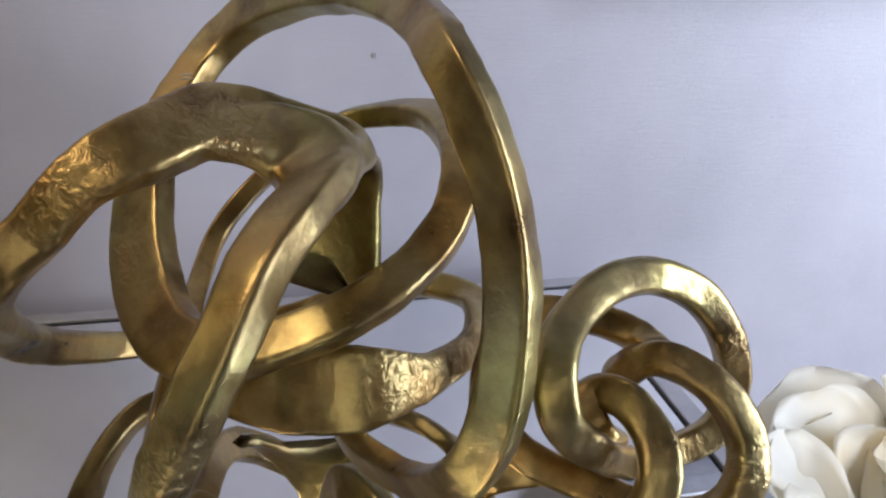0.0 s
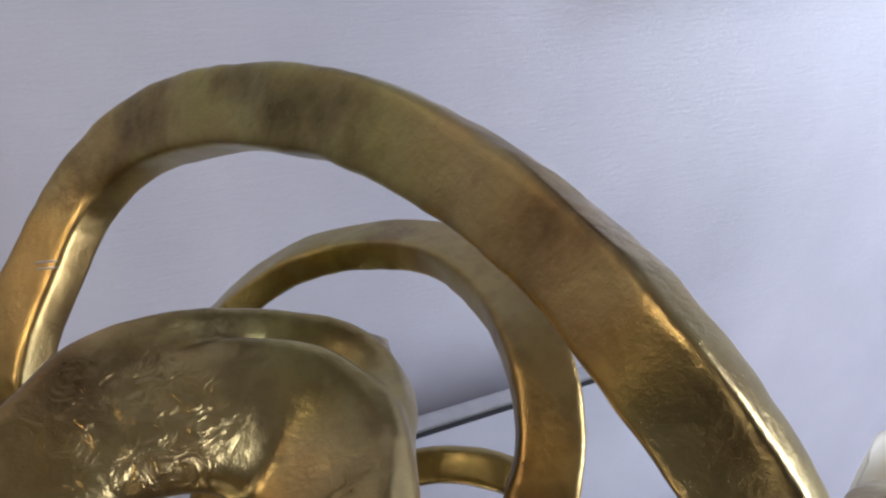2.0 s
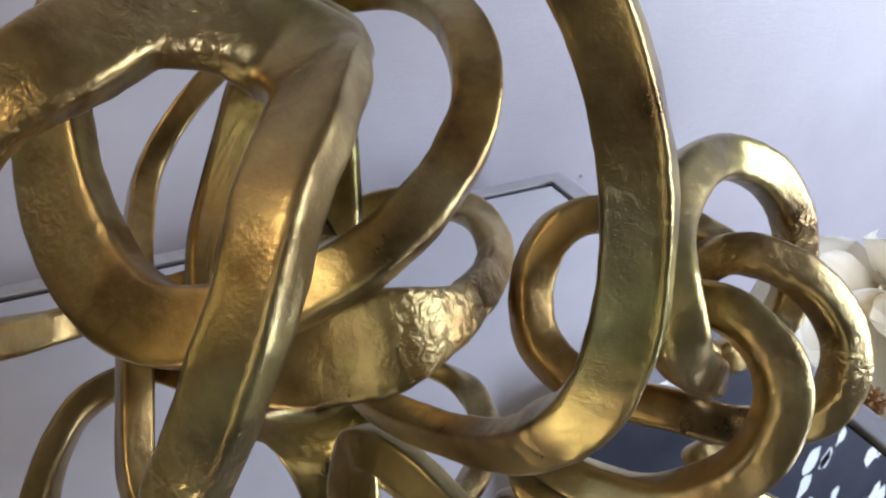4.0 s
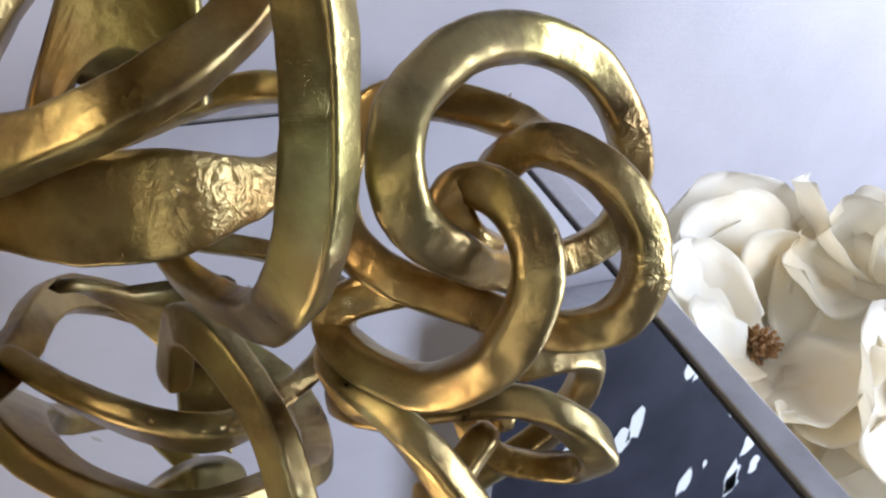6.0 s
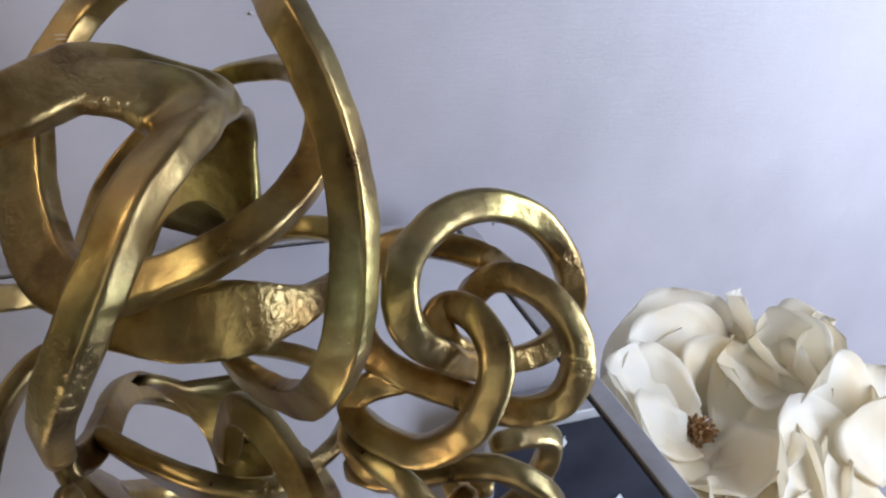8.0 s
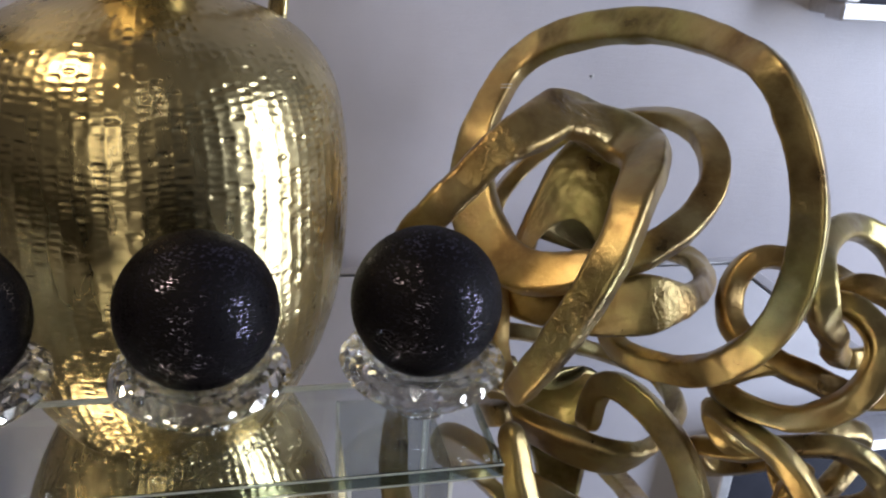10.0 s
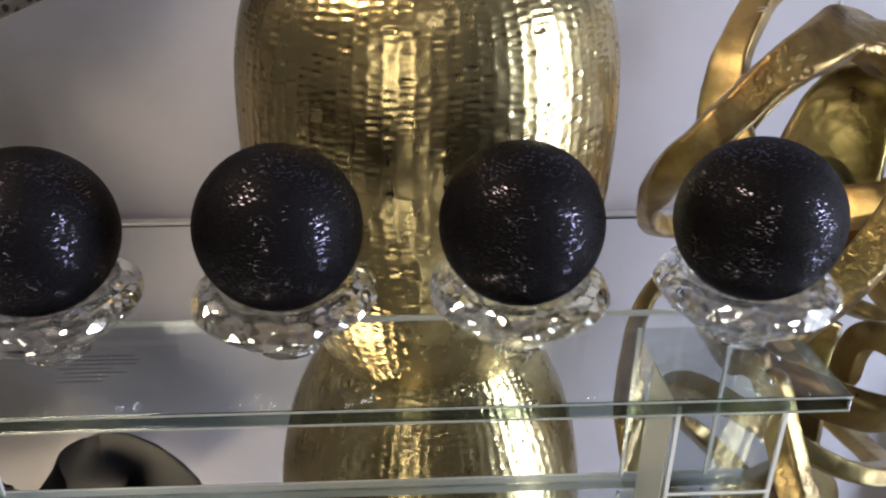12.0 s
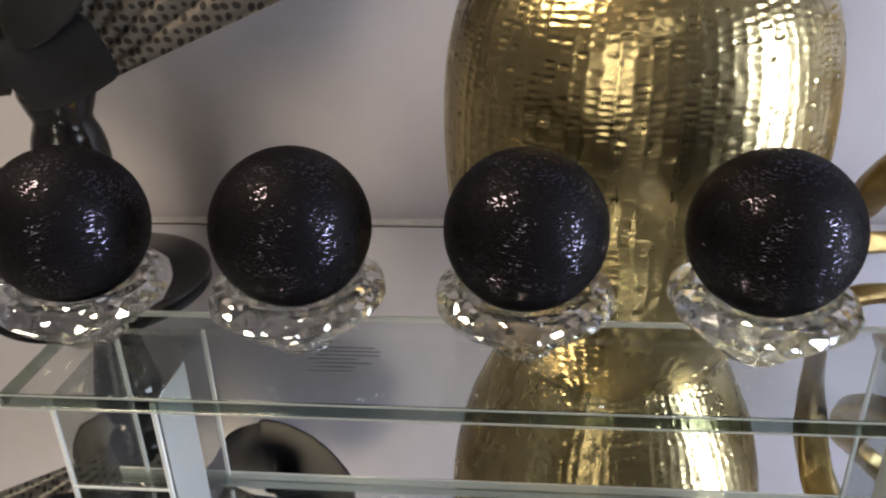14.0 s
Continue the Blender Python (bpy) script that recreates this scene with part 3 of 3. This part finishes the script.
def glass_riser():
    t = new("glass_riser")
    x0, x1, y0, y1 = -0.258, 0.27, -0.057, 0.027
    box_part("top_slab", (x0 + 0.002, y0 + 0.002, 0.1142, x1 - 0.002, y1 - 0.002, RISER_TOP), GLASS, t)
    box_part("front_edge", (x0, y0, 0.114, x1, y0 + 0.0018, RISER_TOP), GLASS_EDGE, t, "greenish polished glass edge", 0.0006)
    # added pale strips draw the highlights along the front bevels
    for z in (0.1138, RISER_TOP - 0.0006):
        box_part("edge_line", (x0, y0 - 0.0006, z, x1, y0 - 0.0001, z + 0.0008), EDGE_LINE, t, "pale line painted as the bevel's glint along the glass")
    box_part("edge_line", (x0, y0 - 0.0008, 0.0052, x1, y0 - 0.0002, 0.0064), EDGE_LINE, t, "pale line painted as the ground line's glint along the glass")
    box_part("back_edge", (x0, y1 - 0.0018, 0.1185, x1, y1, RISER_TOP), PAINTED_GLINT, t, "polished glass edge with its glint painted near-white", 0.0006)
    for x in (x0, x1 - 0.0018):
        box_part("end_edge", (x, y0 + 0.002, 0.114, x + 0.0018, y1 - 0.002, RISER_TOP), GLASS_EDGE, t, "greenish polished glass edge", 0.0006)
    for x in (-0.238, 0.19):
        leg = box_part("leg_block", (x, -0.05, 0.0065, x + 0.055, 0.02, 0.1138), GLASS_LEG, t)
        # strips on corners and front: edge highlights put in as pale colour
        for dx, y in ((0, -0.0505), (0.0532, -0.0505), (0, 0.0187), (0.0532, 0.0187)):
            box_part("corner", (x + dx, y, 0.0066, x + dx + 0.002, y + 0.002, 0.1136), PAINTED_GLINT, leg, "near-white strip painted as the corner's glint")
        # thin pale sheet on one side only, a reflection put into colour
        inner = x + 0.0552 if x < 0 else x - 0.0008
        box_part("painted_sheen", (inner, -0.047, 0.0066, inner + 0.0006, -0.012, 0.1136), SHEEN_GLASS, leg, "pale sheet painted as the reflection on the block's side")
        box_part("seam", (x + 0.001, -0.0512, 0.058, x + 0.054, -0.0504, 0.0592), PAINTED_GLINT, leg, "near-white strip painted as a glint across the block")
    box_part("base_slab", (x0, y0, 0.0004, x1, 0.022, 0.006), GLASS, t)
    box_part("back_edge", (x0, 0.0222, 0.0006, x1, 0.0236, 0.0062), PAINTED_GLINT, t, "polished glass edge with its glint painted near-white", 0.0004)
    rng = random.Random(5)
    for k in range(7):
        x = -0.108 + rng.uniform(-0.004, 0.002)
        box_part("printed_line", (x, -0.008 - 0.0036 * k, RISER_TOP + 0.0002, x + rng.uniform(0.02, 0.034), -0.0075 - 0.0036 * k, RISER_TOP + 0.0004), TEXT, t, "faint grey printed line")
    return tagged(t, "clear glass riser shelf on glass blocks", "riser")


def crystal_holder():
    t = new("crystal_holder")
    n = 28
    lathe("foot", [(0.016, 0.0), (0.0175, 0.0012), (0.0165, 0.0022), (0.011, 0.003), (0.0105, 0.004)], CRYSTAL, t, "", n=12, smooth=False)
    prof = [(0.011, 0.0042), (0.018, 0.007), (0.0275, 0.0125), (0.0368, 0.0185), (0.0428, 0.024), (0.0462, 0.029), (0.0448, 0.0335), (0.0415, 0.037), (0.0365, 0.0385), (0.034, 0.034), (0.022, 0.0275), (0.008, 0.0255)]
    rng = random.Random(11)
    v = []
    for i, (r, z) in enumerate(prof):
        off = 0.5 * (i % 2) if i < 9 else 0
        for j in range(n):
            a = 2 * np.pi * (j + off) / n
            k = r + (rng.uniform(-0.001, 0.001) if 0 < i < 8 else 0)
            v.append((k * np.cos(a), k * np.sin(a), z + (rng.uniform(-0.0009, 0.0009) if 0 < i < 8 else 0)))
    faces = []
    for i in range(len(prof) - 1):
        for j in range(n):
            a, b, c, d = i * n + j, i * n + (j + 1) % n, (i + 1) * n + (j + 1) % n, (i + 1) * n + j
            if i < 8 and i % 2 == 0:
                faces += [(a, b, d), (b, c, d)]
            elif i < 8:
                faces += [(a, b, c), (a, c, d)]
            else:
                faces.append((a, b, c, d))
    faces.append(tuple(range(n))[::-1])
    faces.append(tuple((len(prof) - 1) * n + j for j in range(n)))
    bm = bmesh.new()
    vs = [bm.verts.new(p) for p in v]
    for f in faces:
        bm.faces.new([vs[i] for i in f])
    part("dish", bm, CRYSTAL, t)
    return tagged(t, "faceted clear crystal dish holding a black ball", "candle holder", "crystal holders on the riser")


def glitter_ball():
    bm = bmesh.new()
    bmesh.ops.create_uvsphere(bm, u_segments=64, v_segments=40, radius=0.0407)
    ob = part("glitter_ball", bm, GLITTER, smooth=True)
    return tagged(ob, "black glitter ball resting on a crystal dish", "ball", "black balls on the riser")


glass_riser()
first_holder, first_ball = crystal_holder(), glitter_ball()
BALL_X = (-0.236, -0.118, 0.0, 0.118, 0.236)
rng = random.Random(2)
for i, x in enumerate(BALL_X):
    h = pose(x, 0, RISER_TOP + 0.0003, 0, 0, rng.uniform(0, 25))
    s = pose(x, 0, 0.1887, rng.uniform(-4, 4), rng.uniform(-4, 4), rng.uniform(0, 360))
    if i == 0:
        first_holder.matrix_basis, first_ball.matrix_basis = h, s
    else:
        copy_thing(first_holder, h)
        copy_thing(first_ball, s)


# ---- picture on the wall ----
def framed_picture():
    t = new("framed_picture")
    x0, x1, z0, z1, y = 0.785, 1.64, 0.300, 0.98, 0.4226
    e = 0.02
    box_part("backing", (x0 + 0.004, y + 0.008, z0 + 0.004, x1 - 0.004, WALL_Y - 0.001, z1 - 0.004), SILVER, t)
    for dims in ((x0, y, z0, x1, y + 0.03, z0 + e), (x0, y, z1 - e, x1, y + 0.03, z1), (x0, y, z0 + e, x0 + e, y + 0.03, z1 - e), (x1 - e, y, z0 + e, x1, y + 0.03, z1 - e)):
        box_part("frame_bar", dims, SILVER, t, "brushed silver frame bar", 0.003)
    box_part("print", (x0 + e, y + 0.006, z0 + e, x1 - e, y + 0.0078, z1 - e), ART, t, "dark print under glass")
    rng = random.Random(9)
    for k in range(64):
        bm = bmesh.new()
        cx, cz = rng.uniform(x0 + 0.06, x1 - 0.05), rng.uniform(z0 + 0.03, z1 - 0.05)
        n, r = 9, rng.uniform(0.005, 0.024)
        vs = [bm.verts.new((cx + r * rng.uniform(0.4, 1.0) * math.cos(6.283 * j / n), y + 0.0045, cz + 2.6 * r * rng.uniform(0.4, 1.0) * math.sin(6.283 * j / n))) for j in range(n)]
        bm.faces.new(vs)
        part("splash", bm, SPLASH, t, "white paint splash")
    return tagged(t, "dark abstract print with white splashes in silver frame", "picture")


framed_picture()


# ---- white flowers beside the table ----
def petal(base, tip, width, cup, twist, parent):
    b, e = Vector(base), Vector(tip)
    d = e - b
    up = Vector((0.05, -0.6, 0.8))
    side = d.cross(up).normalized()
    side.rotate(Matrix.Rotation(radians(twist), 3, d.normalized()))
    nor = side.cross(d).normalized()
    nu, nv = 14, 13
    v = []
    for face in (0.0, 0.0009):
        for i in range(nu):
            s = i / (nu - 1)
            w = 1.5 * width * (math.sin(math.pi * min(1, 0.1 + 0.78 * s)) ** 0.75) * (1 if s < 0.9 else 1 - 3.2 * (s - 0.9))
            for j in range(nv):
                u = j / (nv - 1) * 2 - 1
                q = b + d * (s - 0.06 * u * u * s) + side * (u * w / 2) + nor * (cup * (u * u * 0.45 * width + 0.5 * (s - 0.5) ** 2 * d.length) - face)
                q += nor * (0.006 * noise.noise(q * 40 + Vector((twist, 0, 0))))
                v.append(q)
    bm = bmesh.new()
    vs = [bm.verts.new(q) for q in v]
    o = nu * nv
    for i in range(nu - 1):
        for j in range(nv - 1):
            a = i * nv + j
            bm.faces.new([vs[k] for k in (a, a + 1, a + nv + 1, a + nv)])
            bm.faces.new([vs[k + o] for k in (a, a + nv, a + nv + 1, a + 1)])
    rim = [i * nv for i in range(nu)] + [(nu - 1) * nv + j for j in range(1, nv)] + [i * nv + nv - 1 for i in range(nu - 2, -1, -1)] + [j for j in range(nv - 2, 0, -1)]
    for a, c in zip(rim, rim[1:] + rim[:1]):
        bm.faces.new([vs[k] for k in (a, c, c + o, a + o)])
    return part("petal", bm, PETAL, parent, smooth=True)


def flower(petals, core=None):
    t = new("magnolia_flower")
    middle, shift, grow = Vector((0.895, 0.215, -0.108)), Vector((0.016, -0.014, -0.038)), 1.18
    for base, tip, width, cup, twist in petals:
        petal(middle + grow * (Vector(base) - middle) + shift, middle + grow * (Vector(tip) - middle) + shift, width * grow, cup, twist, t)
    if core:
        c = middle + grow * (Vector(core) - middle) + shift
        rng = random.Random(3)
        bm = bmesh.new()
        for k in range(120):
            d = Vector((rng.gauss(0, 0.9), rng.gauss(-0.7, 0.8), rng.gauss(0.9, 0.8))).normalized()
            m = Matrix.Translation(c + d * rng.uniform(0.008, 0.018)) @ d.to_track_quat("Z", "Y").to_matrix().to_4x4()
            bmesh.ops.create_cone(bm, cap_ends=True, segments=5, radius1=0.0026, radius2=0.0016, depth=0.009, matrix=m)
        part("flower_centre", bm, STAMEN, t, "dry brown stamen cluster")
    b = middle + grow * (Vector(petals[0][0]) - middle) + shift
    line = [tuple(b + Vector((0, 0, 0.004))), tuple((b + Vector((0.95, 0.2, -0.3))) / 2 + Vector((0, 0, -0.02))), (0.95 + 0.2 * (b.x - 0.95), 0.2, -0.32)]
    band("stem", line, [(0, 0.007, 0.007), (1, 0.006, 0.006)], [FRONT] * 2, t, "green stem", n=6, sides=8, lumps=0.0004, mat=LEAF)
    return tagged(t, "large cream white artificial magnolia flower", "flower", "white flowers beside the table")


flower([
    ((0.917, 0.240, -0.126), (0.863, 0.290, -0.035), 0.11, 0.25, 0),
    ((0.925, 0.250, -0.129), (0.939, 0.300, -0.058), 0.1, 0.3, 8),
    ((0.889, 0.220, -0.113), (0.804, 0.250, -0.073), 0.085, 0.25, -10),
    ((0.888, 0.210, -0.113), (0.813, 0.250, -0.042), 0.07, 0.3, 20),
    ((0.879, 0.200, -0.112), (0.810, 0.150, -0.088), 0.09, 0.3, 0),
    ((0.897, 0.210, -0.118), (0.892, 0.140, -0.112), 0.1, 0.35, 10),
    ((0.920, 0.230, -0.118), (1.043, 0.200, -0.136), 0.14, 0.3, -8),
    ((0.935, 0.250, -0.125), (0.983, 0.270, -0.075), 0.1, 0.4, 20),
    ((0.925, 0.265, -0.135), (0.905, 0.325, -0.03), 0.11, 0.2, -6),
    ((0.935, 0.215, -0.125), (0.975, 0.150, -0.13), 0.11, 0.3, -12),
], (0.895, 0.215, -0.108))
flower([
    ((1.029, 0.260, -0.124), (0.970, 0.310, -0.042), 0.045, 0.7, 40),
    ((1.011, 0.250, -0.113), (0.936, 0.260, -0.075), 0.05, 0.6, 10),
    ((1.036, 0.260, -0.125), (1.012, 0.290, -0.041), 0.06, 0.8, -30),
    ((1.043, 0.260, -0.126), (1.067, 0.290, -0.057), 0.05, 0.7, 30),
    ((1.033, 0.250, -0.123), (1.101, 0.250, -0.103), 0.11, 0.4, 0),
])
flower([
    ((1.077, 0.180, -0.171), (0.980, 0.200, -0.093), 0.12, 0.35, 0),
    ((1.091, 0.180, -0.174), (1.105, 0.250, -0.103), 0.13, 0.3, 0),
    ((1.052, 0.160, -0.159), (0.904, 0.120, -0.123), 0.12, 0.3, 0),
    ((1.093, 0.160, -0.169), (1.110, 0.200, -0.093), 0.12, 0.3, 0),
])
flower([
    ((0.913, 0.140, -0.178), (0.848, 0.160, -0.151), 0.1, 0.3, 0),
    ((0.919, 0.140, -0.179), (0.907, 0.180, -0.131), 0.11, 0.3, 0),
    ((0.925, 0.140, -0.181), (0.966, 0.150, -0.141), 0.11, 0.3, 0),
    ((0.905, 0.130, -0.177), (0.821, 0.080, -0.124), 0.1, 0.3, 0),
])
tagged(lathe("planter", [(0.1, LOW), (0.12, LOW + 0.02), (0.13, -0.34), (0.135, -0.3), (0.128, -0.296), (0.12, -0.31), (0.1, -0.36)], POT, centre=(0.95, 0.2, 0)), "tall glazed white planter holding the flowers", "planter")


# ---- black lamp with bow ----
def pleated(name, origin, spread, inner, outer, pleats, depth, mat, parent, label="", tilt=0.0):
    """A pleated fan of cloth round a point in an upright plane; spread: from and to, in degrees up from the right."""
    nu, nv = 16, pleats * 8 + 1
    v = []
    for side in (0, 1):
        for i in range(nu):
            s = i / (nu - 1)
            for j in range(nv):
                a = radians(spread[0] + (spread[1] - spread[0]) * j / (nv - 1))
                r = inner + (outer - inner) * s * (1 + 0.05 * math.sin(9 * a))
                y = depth * s * math.sin(2 * math.pi * pleats * j / (nv - 1)) + tilt * r + 0.0012 * side
                v.append((origin[0] + r * math.cos(a), origin[1] + y, origin[2] + r * math.sin(a)))
    bm = bmesh.new()
    vs = [bm.verts.new(q) for q in v]
    o = nu * nv
    for i in range(nu - 1):
        for j in range(nv - 1):
            a = i * nv + j
            bm.faces.new([vs[k] for k in (a, a + 1, a + nv + 1, a + nv)])
            bm.faces.new([vs[k + o] for k in (a, a + nv, a + nv + 1, a + 1)])
    return part(name, bm, mat, parent, label, smooth=True)


def make_tulle():
    m = material("dotted_tulle", (0.2, 0.19, 0.19), 0.6)
    p = m.node_tree.nodes["Principled BSDF"]
    v = node(m, "ShaderNodeTexVoronoi", Scale=115.0, Randomness=0.35)
    wire(m, coords(m, (1, 0.15, 1)), 0, v, "Vector")
    r = ramp(m, [(0.3, (0.012, 0.01, 0.012)), (0.42, (0.15, 0.138, 0.13))])
    wire(m, v, "Distance", r, "Fac")
    wire(m, r, "Color", p, "Base Color")
    n = node(m, "ShaderNodeTexNoise", Scale=700.0, Detail=2)
    wire(m, coords(m), 0, n, "Vector")
    bumped(m, n, "Fac", 0.4, 0.001)
    return m


TULLE = make_tulle()


def candlestick():
    t = new("candlestick")
    cx, cy = -0.402, 0.285
    prof = spline([(0.1, 0.001), (0.1, 0.008), (0.06, 0.016), (0.024, 0.028), (0.022, 0.06), (0.026, 0.085), (0.031, 0.108), (0.033, 0.128), (0.03, 0.148), (0.0255, 0.16), (0.0255, 0.166), (0.029, 0.176), (0.0325, 0.192), (0.026, 0.222), (0.018, 0.26), (0.02, 0.42)], 6)
    lathe("stem", prof, BLACK, t, "glossy black turned stem", n=56, centre=(cx, cy, 0.0))
    pleated("tulle_fan", (-0.40, 0.262, 0.178), (22, 80), 0.03, 0.33, 8, 0.008, TULLE, t, "grey dotted tulle fan", -0.1)
    pleated("tulle_fan", (-0.40, 0.262, 0.178), (100, 158), 0.03, 0.28, 8, 0.008, TULLE, t, "grey dotted tulle fan", -0.1)
    for name, line, w in (
        ("bow_tail", [(-0.385, 0.222, 0.275), (-0.362, 0.206, 0.25), (-0.347, 0.208, 0.224), (-0.338, 0.212, 0.2)], 0.082),
        ("bow_tail", [(-0.41, 0.224, 0.27), (-0.424, 0.214, 0.245), (-0.43, 0.212, 0.22), (-0.432, 0.214, 0.203)], 0.08),
        ("bow_loop", [(-0.40, 0.22, 0.25), (-0.36, 0.2, 0.262), (-0.335, 0.205, 0.29), (-0.35, 0.225, 0.31), (-0.4, 0.228, 0.262)], 0.055),
        ("bow_loop", [(-0.41, 0.22, 0.25), (-0.45, 0.2, 0.26), (-0.475, 0.205, 0.285), (-0.455, 0.225, 0.31), (-0.41, 0.228, 0.262)], 0.055),
        ("bow_loop", [(-0.4, 0.262, 0.27), (-0.4, 0.36, 0.33), (-0.38, 0.42, 0.335), (-0.34, 0.44, 0.345), (-0.3, 0.44, 0.352), (-0.27, 0.43, 0.39), (-0.3, 0.42, 0.43), (-0.38, 0.4, 0.4)], 0.16),
        ("bow_loop", [(-0.41, 0.262, 0.27), (-0.44, 0.36, 0.32), (-0.47, 0.42, 0.325), (-0.52, 0.43, 0.35), (-0.5, 0.42, 0.41), (-0.44, 0.4, 0.41)], 0.16),
        ("bow_loop", [(-0.38, 0.25, 0.31), (-0.31, 0.27, 0.4), (-0.23, 0.29, 0.46), (-0.165, 0.3, 0.45), (-0.2, 0.31, 0.41), (-0.36, 0.27, 0.31)], 0.11),
        ("bow_knot", [(-0.404, 0.212, 0.275), (-0.404, 0.204, 0.255), (-0.404, 0.212, 0.235)], 0.035),
    ):
        band(name, line, [(0, w * 0.55, 0.004), (0.5, w, 0.003), (1, w * (0.95 if name == "bow_tail" else 0.5), 0.003)], [(0.0, -1.0, 0.25)] * 2, t, "black satin ribbon", n=10, power=5, lumps=0.003, sides=24, mat=SATIN)
    return tagged(t, "black turned candlestick with satin bow and dotted tulle", "candlestick")


candlestick()
